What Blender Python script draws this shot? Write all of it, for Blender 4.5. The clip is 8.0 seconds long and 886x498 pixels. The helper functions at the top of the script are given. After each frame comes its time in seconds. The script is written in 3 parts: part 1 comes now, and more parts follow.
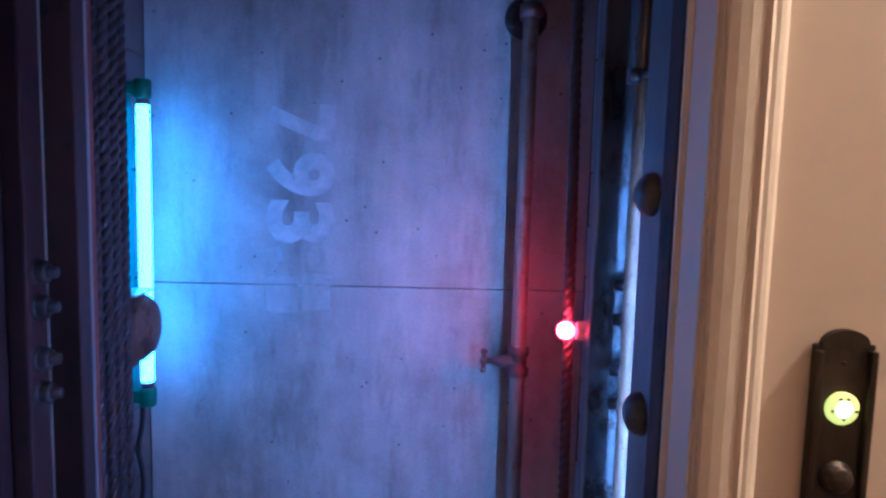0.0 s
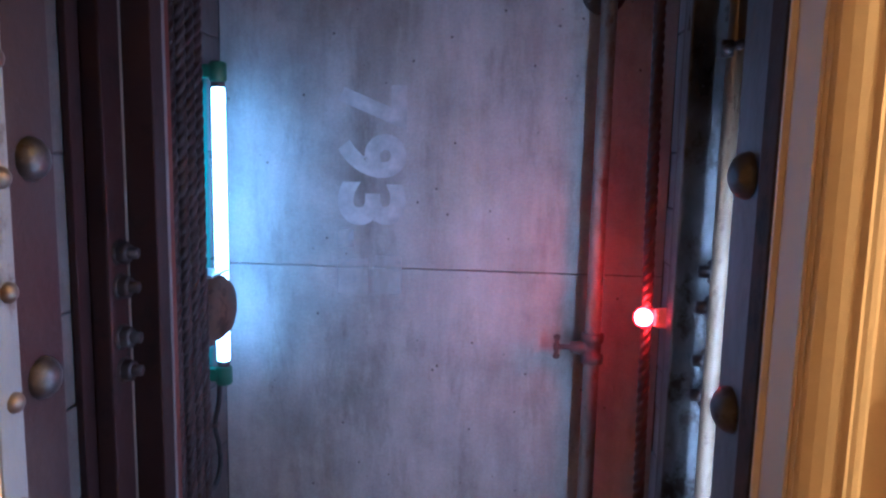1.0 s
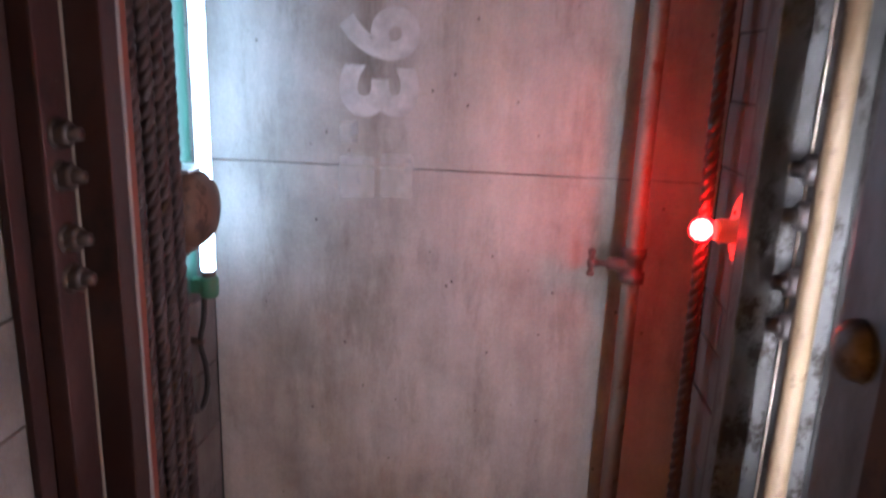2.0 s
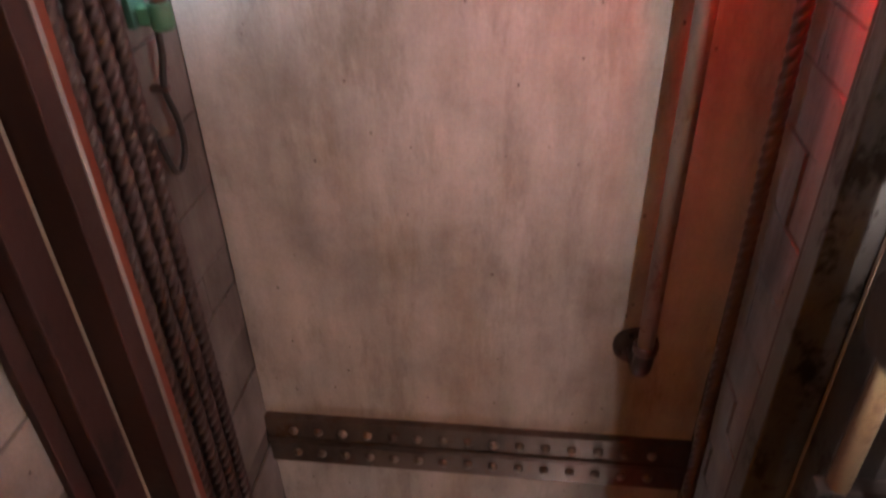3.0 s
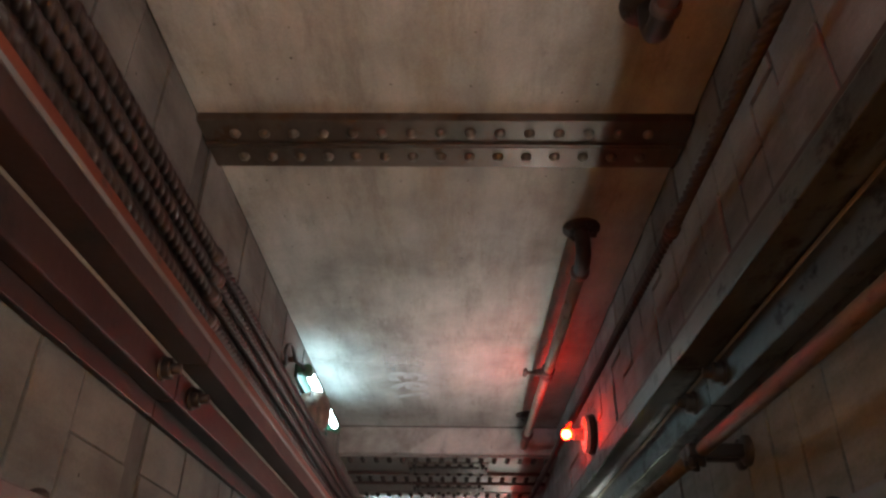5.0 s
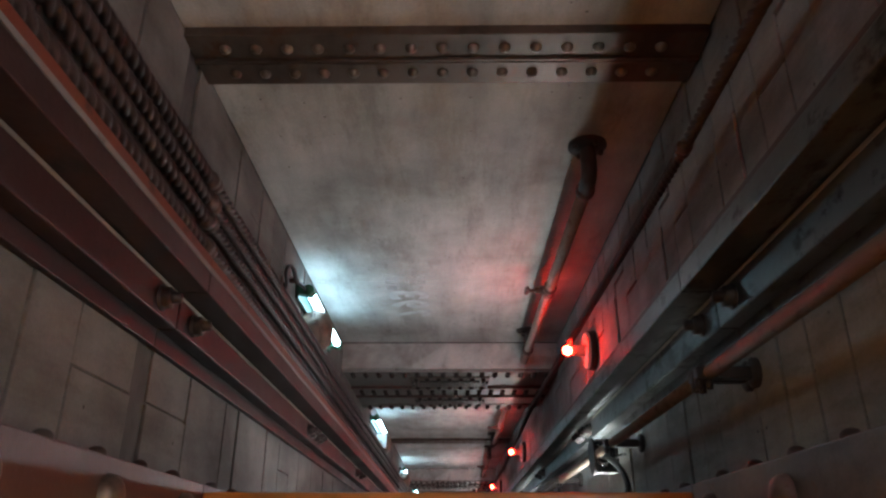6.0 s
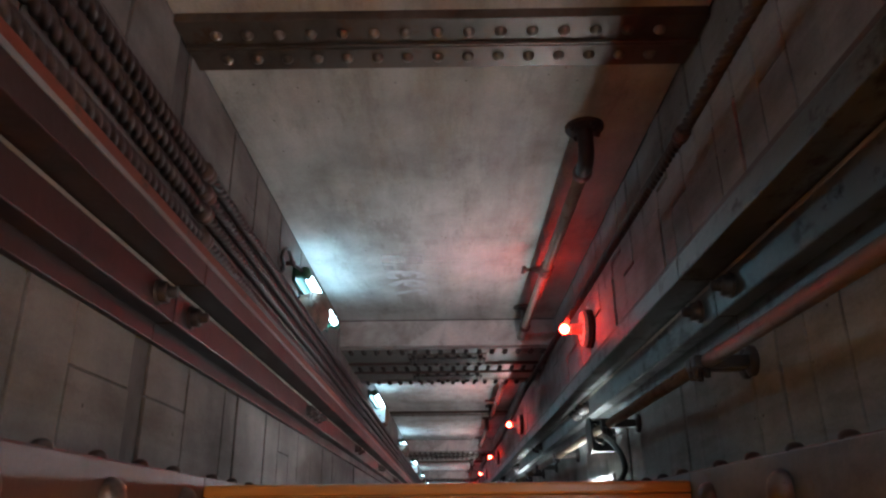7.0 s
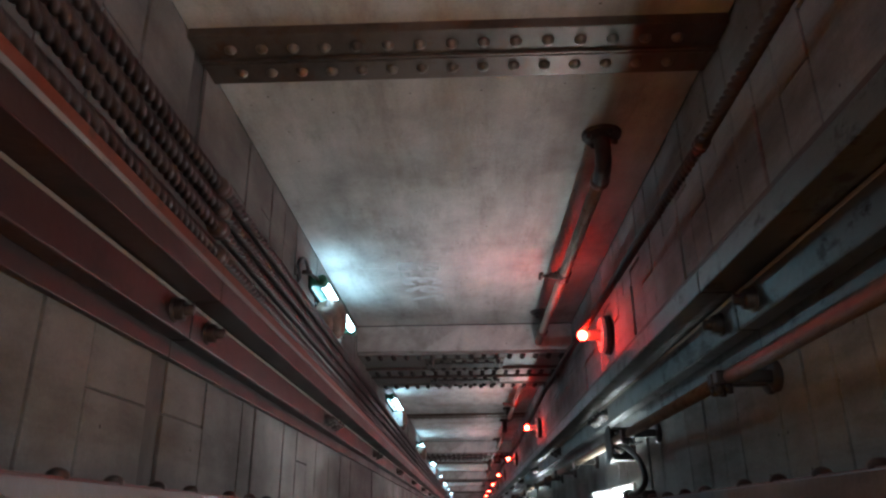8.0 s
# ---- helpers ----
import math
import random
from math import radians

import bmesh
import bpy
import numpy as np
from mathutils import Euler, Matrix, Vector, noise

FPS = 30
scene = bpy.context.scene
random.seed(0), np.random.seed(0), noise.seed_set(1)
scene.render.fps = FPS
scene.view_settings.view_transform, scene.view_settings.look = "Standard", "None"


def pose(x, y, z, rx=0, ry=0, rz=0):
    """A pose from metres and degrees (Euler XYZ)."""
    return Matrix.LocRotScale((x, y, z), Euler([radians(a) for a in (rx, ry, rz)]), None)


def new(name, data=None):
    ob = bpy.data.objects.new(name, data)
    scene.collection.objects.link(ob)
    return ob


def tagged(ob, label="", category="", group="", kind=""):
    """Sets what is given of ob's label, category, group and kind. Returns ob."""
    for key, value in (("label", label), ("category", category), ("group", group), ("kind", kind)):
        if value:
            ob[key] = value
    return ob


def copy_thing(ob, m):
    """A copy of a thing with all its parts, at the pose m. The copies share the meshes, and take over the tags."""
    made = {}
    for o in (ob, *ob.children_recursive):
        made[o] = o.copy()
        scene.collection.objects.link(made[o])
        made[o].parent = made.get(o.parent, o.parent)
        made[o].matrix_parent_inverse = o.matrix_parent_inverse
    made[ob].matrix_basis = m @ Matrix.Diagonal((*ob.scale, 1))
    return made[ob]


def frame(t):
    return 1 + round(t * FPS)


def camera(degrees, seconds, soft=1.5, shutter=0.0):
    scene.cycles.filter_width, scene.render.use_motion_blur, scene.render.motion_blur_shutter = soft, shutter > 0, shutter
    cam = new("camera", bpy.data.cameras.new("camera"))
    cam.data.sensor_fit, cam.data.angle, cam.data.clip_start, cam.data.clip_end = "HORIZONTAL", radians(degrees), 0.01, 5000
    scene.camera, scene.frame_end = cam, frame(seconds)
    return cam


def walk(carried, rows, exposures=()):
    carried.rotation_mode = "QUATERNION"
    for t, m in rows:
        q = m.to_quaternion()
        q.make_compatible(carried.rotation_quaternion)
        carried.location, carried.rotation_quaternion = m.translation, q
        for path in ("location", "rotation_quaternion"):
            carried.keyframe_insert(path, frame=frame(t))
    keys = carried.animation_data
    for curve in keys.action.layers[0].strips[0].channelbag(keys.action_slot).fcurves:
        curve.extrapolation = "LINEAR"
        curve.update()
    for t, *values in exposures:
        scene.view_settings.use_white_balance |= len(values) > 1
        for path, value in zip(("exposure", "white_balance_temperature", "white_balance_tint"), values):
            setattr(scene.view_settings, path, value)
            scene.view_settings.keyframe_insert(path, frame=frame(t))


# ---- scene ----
cam = camera(63.26, 8.0, soft=2.4, shutter=0.4)
# seconds, place in metres, turn in degrees; z = 0 is the landing
PATH = [
    (0.0, -0.0418, 0.2252, 1.5679, 83.704, -1.517, -1.072),
    (0.5, -0.0499, 0.2283, 1.5661, 83.323, -1.386, 1.962),
    (1.0, -0.0518, 0.2531, 1.5667, 82.123, -1.203, 4.298),
    (1.2, -0.0640, 0.2680, 1.5550, 82.0007, -1.0893, 4.1092),
    (2.3, -0.0673, 0.5623, 1.4945, 68.5032, -2.3553, 7.0389),
    (2.5, -0.0504, 0.6168, 1.5010, 62.8112, -1.4909, 8.0644),
    (3.0, -0.0833, 0.7060, 1.3737, 55.7759, 1.3602, 6.4780),
    (3.5, -0.1314, 0.7706, 1.2994, 48.2063, 0.9755, 2.5039),
    (4.0, -0.1617, 0.8273, 1.2384, 41.5605, 0.1128, 0.3932),
    (4.5, -0.1477, 0.8671, 1.2202, 35.1721, 0.7770, 0.5400),
    (5.0, -0.1576, 0.9019, 1.1930, 30.2416, 0.5899, 0.6948),
    (6.5, -0.1713, 0.9495, 1.1659, 21.566, 0.671, -0.345),
    (7.0, -0.1721, 0.9700, 1.1734, 20.964, 0.577, -0.567),
    (7.5, -0.1719, 0.9845, 1.1716, 20.820, 0.941, -0.522),
    (8.0, -0.1717, 0.9986, 1.1720, 20.891, 1.954, -0.535),
]
LOOKS = [
    (0.0, -0.13, 3250, 17),
    (0.5, -0.13, 3600, 15),
    (1.0, -0.06, 4200, 12),
    (1.3, 0.1, 4500, 12),
    (2.3, 0.26, 7200, 28),
    (2.6, 0.26, 8000, 31),
    (3.0, 0.46, 8300, 31),
    (3.6, 0.68, 8300, 14),
    (4.5, 0.74, 8000, 2),
    (5.2, 0.62, 7300, 1),
    (6.3, 0.58, 6400, 0),
    (8.0, 0.58, 6250, -2),
]
walk(cam, [(t, pose(x, y, z, rx, ry, rz)) for t, x, y, z, rx, ry, rz in PATH], LOOKS)

# ---- world and light levels ----
world = bpy.data.worlds.new("dark")
scene.world = world
world.use_nodes = True
world.node_tree.nodes["Background"].inputs["Color"].default_value = (0.01, 0.012, 0.016, 1)
world.node_tree.nodes["Background"].inputs["Strength"].default_value = 0.1
TUBE_GLOW, BULB_GLOW, WORK_GLOW, HALL_GLOW, BUTTON_GLOW = 16.0, 355.0, 350.0, 495.0, 1.2

# ---- plan ----
XL, XR, YB, YF = -0.68, 0.324, 1.87, 1.045   # faces of the shaft's walls
MID = (XL + XR) / 2
JL, JR = -0.555, 0.20                        # faces of the door jambs
STOREY = 2.543
SOFFIT, LEDGE = 2.10, 1.745
STOREYS = 9


# ---- materials ----
def material(name):
    m = bpy.data.materials.new(name)
    m.use_nodes = True
    n = m.node_tree.nodes
    return m, n, m.node_tree.links, n["Principled BSDF"]


def noise_node(n, l, scale, detail=6.0, rough=0.55, stretch=(1, 1, 1), object_shift=False):
    co = n.new("ShaderNodeTexCoord")
    mp = n.new("ShaderNodeMapping")
    mp.inputs["Scale"].default_value = stretch
    l.new(co.outputs["Object"], mp.inputs["Vector"])
    if object_shift:
        info = n.new("ShaderNodeObjectInfo")
        mul = n.new("ShaderNodeMath")
        mul.operation = "MULTIPLY"
        mul.inputs[1].default_value = 37.0
        l.new(info.outputs["Random"], mul.inputs[0])
        l.new(mul.outputs[0], mp.inputs["Location"])
    t = n.new("ShaderNodeTexNoise")
    t.inputs["Scale"].default_value = scale
    t.inputs["Detail"].default_value = detail
    t.inputs["Roughness"].default_value = rough
    l.new(mp.outputs["Vector"], t.inputs["Vector"])
    return t.outputs["Fac"]


def ramp(n, l, fac, *stops):
    r = n.new("ShaderNodeValToRGB")
    e = r.color_ramp.elements
    while len(e) < len(stops):
        e.new(0.5)
    for k, (p, c) in zip(e, stops):
        k.position, k.color = p, (*c, 1)
    l.new(fac, r.inputs["Fac"])
    return r.outputs["Color"]


def mix(n, l, fac, a, b, how="MIX"):
    m = n.new("ShaderNodeMix")
    m.data_type, m.blend_type = "RGBA", how
    for sock, v in ((m.inputs[0], fac), (m.inputs[6], a), (m.inputs[7], b)):
        if isinstance(v, (int, float)):
            sock.default_value = v
        elif isinstance(v, tuple):
            sock.default_value = (*v, 1)
        else:
            l.new(v, sock)
    return m.outputs[2]


def bump(n, l, height, strength, distance, shader, before=None):
    b = n.new("ShaderNodeBump")
    b.inputs["Strength"].default_value, b.inputs["Distance"].default_value = strength, distance
    l.new(height, b.inputs["Height"])
    if before is not None:
        l.new(before, b.inputs["Normal"])
    l.new(b.outputs["Normal"], shader.inputs["Normal"])
    return b.outputs["Normal"]


def concrete(name, dark, mid, light, streak=0.6, grime=0.6):
    m, n, l, p = material(name)
    blotch = noise_node(n, l, 3.2, 8, 0.6)
    base = ramp(n, l, blotch, (0.3, dark), (0.5, mid), (0.72, light))
    runs = noise_node(n, l, 3.0, 9, 0.6, (2.2, 2.2, 0.28))
    runs = ramp(n, l, runs, (0.34, (0.52, 0.50, 0.47)), (0.5, (0.92, 0.92, 0.92)), (0.66, (1.1, 1.09, 1.08)))
    base = mix(n, l, streak, base, runs, "MULTIPLY")
    dirt = ramp(n, l, noise_node(n, l, 7.5, 12, 0.72, (1.3, 1.3, 0.35)), (0.36, (0.62, 0.60, 0.56)), (0.47, (0.97, 0.97, 0.96)), (0.62, (1.0, 1.0, 1.0)), (0.72, (1.12, 1.12, 1.12)))
    base = mix(n, l, 0.62, base, dirt, "MULTIPLY")
    fine = ramp(n, l, noise_node(n, l, 6.0, 8, 0.65, (2.6, 2.6, 0.4)), (0.32, (0.66, 0.65, 0.62)), (0.5, (0.97, 0.97, 0.97)), (0.7, (1.12, 1.12, 1.12)))
    base = mix(n, l, 0.36, base, fine, "MULTIPLY")
    grain = noise_node(n, l, 160, 4, 0.7)
    base = mix(n, l, 0.3, base, ramp(n, l, grain, (0.3, (0.6, 0.6, 0.6)), (0.7, (1.2, 1.2, 1.2))), "MULTIPLY")
    pits = n.new("ShaderNodeTexVoronoi")
    pits.inputs["Scale"].default_value = 22
    co = n.new("ShaderNodeTexCoord")
    l.new(co.outputs["Object"], pits.inputs["Vector"])
    hole = ramp(n, l, pits.outputs["Distance"], (0.035, (0.25, 0.24, 0.23)), (0.085, (1, 1, 1)))
    keep = ramp(n, l, noise_node(n, l, 9, 2), (0.47, (0, 0, 0)), (0.50, (1, 1, 1)))
    hole = mix(n, l, keep, (1.0, 1.0, 1.0), hole)
    base = mix(n, l, 1.0, base, hole, "MULTIPLY")
    stain = ramp(n, l, noise_node(n, l, 1.7, 7, 0.62, (2.4, 2.4, 0.75)), (0.36, (0.60, 0.575, 0.54)), (0.47, (0.94, 0.935, 0.93)), (0.60, (1.03, 1.03, 1.03)))
    base = mix(n, l, grime, base, stain, "MULTIPLY")
    rust = ramp(n, l, noise_node(n, l, 2.3, 9, 0.66, (1.6, 1.6, 0.5)), (0.58, (1, 1, 1)), (0.70, (0.93, 0.80, 0.64)))
    base = mix(n, l, 0.6, base, rust, "MULTIPLY")
    l.new(base, p.inputs["Base Color"])
    p.inputs["Roughness"].default_value = 0.82
    p.inputs["Specular IOR Level"].default_value = 0.3
    a = bump(n, l, noise_node(n, l, 40, 8, 0.7), 0.25, 0.01, p)
    bump(n, l, hole, 0.6, 0.003, p, a)
    return m


def steel(name, paint, worn, rust, roughness=0.42, metal=0.6, rusty=0.55, scale=9.0):
    m, n, l, p = material(name)
    fac = noise_node(n, l, scale, 8, 0.65, (1, 1, 0.45), True)
    base = ramp(n, l, fac, (0.34, paint), (0.62, worn))
    spots = noise_node(n, l, scale * 2.3, 10, 0.7, (1, 1, 0.7), True)
    where = ramp(n, l, spots, (rusty, (0, 0, 0)), (rusty + 0.1, (1, 1, 1)))
    base = mix(n, l, where, base, rust)
    l.new(base, p.inputs["Base Color"])
    p.inputs["Metallic"].default_value = metal
    r = ramp(n, l, fac, (0.3, (roughness - 0.1,) * 3), (0.7, (roughness + 0.2,) * 3))
    l.new(r, p.inputs["Roughness"])
    bump(n, l, noise_node(n, l, 70, 6, 0.7, (1, 1, 1), True), 0.25, 0.004, p)
    return m


def plain(name, color, roughness=0.5, metal=0.0, var=0.2, scale=14.0):
    m, n, l, p = material(name)
    fac = noise_node(n, l, scale, 6, 0.6, (1, 1, 1), True)
    lo, hi = tuple(c * (1 - var) for c in color), tuple(min(1, c * (1 + var)) for c in color)
    l.new(ramp(n, l, fac, (0.3, lo), (0.7, hi)), p.inputs["Base Color"])
    p.inputs["Roughness"].default_value, p.inputs["Metallic"].default_value = roughness, metal
    bump(n, l, noise_node(n, l, 120, 4), 0.12, 0.002, p)
    return m


def glow(name, color, strength):
    m, n, l, p = material(name)
    p.inputs["Base Color"].default_value = (*color, 1)
    p.inputs["Emission Color"].default_value = (*color, 1)
    p.inputs["Emission Strength"].default_value = strength
    return m


def wood(name):
    m, n, l, p = material(name)
    g = noise_node(n, l, 14, 8, 0.6, (0.25, 3.0, 3.0))
    l.new(ramp(n, l, g, (0.3, (0.20, 0.085, 0.02)), (0.55, (0.36, 0.17, 0.045)), (0.75, (0.46, 0.24, 0.075))), p.inputs["Base Color"])
    p.inputs["Roughness"].default_value = 0.32
    bump(n, l, g, 0.15, 0.002, p)
    return m


def stencil(name, least, most):
    m, n, l, p = material(name)
    p.inputs["Base Color"].default_value = (0.86, 0.87, 0.87, 1)
    p.inputs["Roughness"].default_value = 0.8
    fade = ramp(n, l, noise_node(n, l, 16, 8, 0.65), (0.3, (least,) * 3), (0.62, (most,) * 3))
    l.new(fade, p.inputs["Alpha"])
    return m


M_BACK = concrete("cast_concrete", (0.28, 0.265, 0.245), (0.45, 0.435, 0.413), (0.57, 0.555, 0.53), 0.6, 0.45)
M_SIDE = concrete("panel_concrete", (0.19, 0.182, 0.173), (0.33, 0.321, 0.312), (0.44, 0.43, 0.416), 0.75, 0.75)
# about half as bright as panel_concrete, for the left wall
M_DARKPANEL = concrete("dark_panel_concrete", (0.085, 0.078, 0.072), (0.165, 0.155, 0.146), (0.26, 0.25, 0.235), 0.8, 1.0)
M_MORTAR = plain("sooty_joint", (0.085, 0.08, 0.075), 0.9, 0, 0.35, 9)
M_CRACK = plain("joint_dark", (0.05, 0.047, 0.045), 0.9)
M_BEAM = steel("beam_steel", (0.06, 0.043, 0.032), (0.14, 0.11, 0.09), (0.11, 0.055, 0.03), 0.4, 0.55, 0.56)
M_RIVET = steel("rivet_steel", (0.11, 0.085, 0.065), (0.24, 0.20, 0.17), (0.12, 0.06, 0.03), 0.35, 0.7, 0.6)
M_RAIL = steel("rail_oxide_paint", (0.020, 0.008, 0.007), (0.042, 0.018, 0.016), (0.011, 0.008, 0.007), 0.48, 0.2, 0.55, 5.0)
M_OXIDE = steel("red_oxide_paint", (0.10, 0.016, 0.007), (0.16, 0.036, 0.015), (0.04, 0.016, 0.01), 0.6, 0.0, 0.58)
M_SCUFFED = steel("scuffed_grey_paint", (0.13, 0.127, 0.125), (0.25, 0.247, 0.245), (0.07, 0.04, 0.03), 0.5, 0.1, 0.6)
M_RAILGREY = steel("rail_bare_steel", (0.07, 0.065, 0.06), (0.17, 0.167, 0.163), (0.035, 0.026, 0.02), 0.36, 0.75, 0.52)
M_LEDGE = steel("plate_steel", (0.13, 0.115, 0.10), (0.27, 0.25, 0.235), (0.09, 0.055, 0.035), 0.42, 0.35, 0.56, 4.0)
M_JAMB = steel("jamb_steel", (0.06, 0.066, 0.077), (0.21, 0.225, 0.25), (0.14, 0.09, 0.07), 0.38, 0.55, 0.6)
M_JAMBRED = steel("jamb_oxide", (0.042, 0.026, 0.026), (0.07, 0.047, 0.046), (0.03, 0.02, 0.016), 0.45, 0.35, 0.6)
M_CHIPPED = steel("chipped_jamb_paint", (0.17, 0.195, 0.225), (0.27, 0.30, 0.335), (0.07, 0.042, 0.036), 0.45, 0.0, 0.54, 2.8)
M_RUST = steel("rusty_edge", (0.035, 0.018, 0.012), (0.08, 0.04, 0.024), (0.02, 0.012, 0.009), 0.7, 0.2, 0.5)
M_ROPE = steel("greasy_rope", (0.019, 0.011, 0.010), (0.046, 0.029, 0.027), (0.013, 0.008, 0.007), 0.42, 0.2, 0.55, 30)
M_PIPE = steel("painted_pipe", (0.17, 0.14, 0.115), (0.28, 0.24, 0.205), (0.15, 0.08, 0.05), 0.55, 0.05, 0.54, 14)
M_BRASSPIPE = steel("peeling_cream_pipe", (0.072, 0.040, 0.016), (0.145, 0.10, 0.056), (0.055, 0.021, 0.006), 0.6, 0.05, 0.53, 14)
M_IRON = steel("cast_iron", (0.07, 0.05, 0.045), (0.13, 0.09, 0.08), (0.14, 0.06, 0.035), 0.5, 0.5, 0.55, 20)
M_GREEN = plain("green_enamel", (0.012, 0.062, 0.042), 0.5)
M_DOME = steel("dome_steel", (0.05, 0.045, 0.045), (0.15, 0.14, 0.14), (0.06, 0.035, 0.025), 0.4, 0.6, 0.58, 20)
# pale metal that paints the bright highlight on the rails' edges
M_GLINT = plain("edge_glint_metal", (0.42, 0.36, 0.30), 0.35, 0.6)
M_DARKIRON = steel("oily_iron", (0.03, 0.024, 0.022), (0.065, 0.05, 0.046), (0.05, 0.025, 0.018), 0.45, 0.5, 0.56, 20)
M_PALEGREEN = plain("faded_green_enamel", (0.04, 0.15, 0.085), 0.45)
M_DRUM = steel("rusty_drum", (0.085, 0.046, 0.03), (0.15, 0.09, 0.06), (0.045, 0.024, 0.016), 0.55, 0.3, 0.52, 12)
M_DRUMTOP = plain("pale_metal", (0.6, 0.6, 0.58), 0.35, 0.5)
M_BLACK = plain("black_rubber", (0.02, 0.02, 0.02), 0.4)
M_CHROME = plain("worn_chrome", (0.6, 0.6, 0.6), 0.22, 1.0)
M_CREAM = plain("cream_plastic", (0.62, 0.55, 0.45), 0.5)
M_DISC = plain("pale_enamel", (0.70, 0.62, 0.58), 0.4)
M_WALLPAINT = plain("cream_wall_paint", (0.72, 0.60, 0.44), 0.6, 0, 0.05, 3)
M_CASING = plain("cream_satin_paint", (0.74, 0.64, 0.50), 0.44, 0, 0.06, 5)
M_CARPET = plain("brown_carpet", (0.13, 0.075, 0.05), 0.95, 0, 0.35, 60)
M_CEIL = plain("white_ceiling_paint", (0.75, 0.72, 0.66), 0.8, 0, 0.05, 4)
M_BRONZE = steel("dark_bronze", (0.035, 0.026, 0.018), (0.075, 0.058, 0.042), (0.03, 0.02, 0.015), 0.4, 0.7, 0.6, 16)
M_WOOD = wood("varnished_oak")
M_STENCIL = stencil("faded_white_paint", 0.36, 0.60)
M_FAINT = stencil("nearly_gone_white_paint", 0.06, 0.32)
M_TUBE = glow("tube_light", (0.46, 0.76, 1.0), TUBE_GLOW)
M_BULB = glow("red_bulb_light", (1.0, 0.012, 0.007), BULB_GLOW)
M_REDGLASS, rn, rl, rp = material("thin_red_glass")
rn.remove(rp)
clear, shine, both = rn.new("ShaderNodeBsdfTransparent"), rn.new("ShaderNodeEmission"), rn.new("ShaderNodeMixShader")
shine.inputs["Color"].default_value, shine.inputs["Strength"].default_value = (1.0, 0.012, 0.016, 1), 5.0
both.inputs[0].default_value = 0.3
rl.new(clear.outputs[0], both.inputs[1])
rl.new(shine.outputs[0], both.inputs[2])
rl.new(both.outputs[0], rn["Material Output"].inputs["Surface"])
M_WORK = glow("work_light", (0.84, 0.93, 1.0), WORK_GLOW)
M_HALL = glow("hall_lamp_light", (1.0, 0.50, 0.11), HALL_GLOW)
M_BUTTON = glow("lit_button", (1.0, 0.72, 0.03), BUTTON_GLOW)
M_BUTTONCORE = glow("lit_button_core", (1.0, 0.88, 0.30), BUTTON_GLOW * 1.8)


# ---- shapes ----
def box(bm, x0, x1, y0, y1, z0, z1, bevel=0.0):
    made = bmesh.ops.create_cube(bm, size=1, matrix=Matrix.LocRotScale(((x0 + x1) / 2, (y0 + y1) / 2, (z0 + z1) / 2), None, (x1 - x0, y1 - y0, z1 - z0)))
    if bevel:
        edges = list({e for v in made["verts"] for e in v.link_edges})
        bmesh.ops.bevel(bm, geom=edges, offset=bevel, segments=2, profile=0.6, affect="EDGES")
    return bm


def lathe(bm, profile, steps=20, m=Matrix()):
    """Turns (radius, height) pairs round z, then places them by m."""
    rings = []
    for r, h in profile:
        if r < 1e-5:
            rings.append([bm.verts.new(m @ Vector((0, 0, h)))])
        else:
            rings.append([bm.verts.new(m @ Vector((r * math.cos(a * math.tau / steps), r * math.sin(a * math.tau / steps), h))) for a in range(steps)])
    for a, b in zip(rings, rings[1:]):
        for i in range(steps):
            j = (i + 1) % steps
            q = [a[i % len(a)], a[j % len(a)], b[j % len(b)], b[i % len(b)]]
            q = list(dict.fromkeys(q))
            if len(q) > 2:
                f = bm.faces.new(q)
                f.smooth = True
    return bm


def tube(bm, points, radius, steps=12):
    """A round bar along a line of points."""
    pts = [Vector(p) for p in points]
    rings = []
    for i, p in enumerate(pts):
        way = (pts[min(i + 1, len(pts) - 1)] - pts[max(i - 1, 0)]).normalized()
        q = way.to_track_quat("Z", "Y")
        rings.append([bm.verts.new(p + q @ Vector((radius * math.cos(a * math.tau / steps), radius * math.sin(a * math.tau / steps), 0))) for a in range(steps)])
    for a, b in zip(rings, rings[1:]):
        best = min(range(steps), key=lambda k: sum((a[i].co - b[(i + k) % steps].co).length for i in (0, steps // 3)))
        for i in range(steps):
            j = (i + 1) % steps
            bm.faces.new([a[i], a[j], b[(j + best) % steps], b[(i + best) % steps]]).smooth = True
    bm.faces.new(rings[0][::-1])
    bm.faces.new(rings[-1])
    return bm


def curve_points(ctrl, n=8):
    """A smooth line through the control points."""
    c = [Vector(p) for p in ctrl]
    c = [c[0] * 2 - c[1]] + c + [c[-1] * 2 - c[-2]]
    out = []
    for i in range(1, len(c) - 2):
        for k in range(n):
            t = k / n
            a, b, d, e = c[i - 1:i + 3]
            out.append(0.5 * ((2 * b) + (d - a) * t + (2 * a - 5 * b + 4 * d - e) * t * t + (3 * b - a - 3 * d + e) * t ** 3))
    return out + [c[-2]]


def mesh_of(name, bm, mat):
    bmesh.ops.recalc_face_normals(bm, faces=bm.faces)
    me = bpy.data.meshes.new(name)
    bm.to_mesh(me)
    bm.free()
    me.materials.append(mat)
    return me


def part(name, bm, mat, parent, label=""):
    ob = new(name, mesh_of(name, bm, mat))
    ob.parent = parent
    return tagged(ob, label) if label else ob


def piece(name, me, parent, m):
    """One of many alike pieces, which share a mesh."""
    ob = new(name, me)
    ob.parent, ob.matrix_basis = parent, m
    return ob


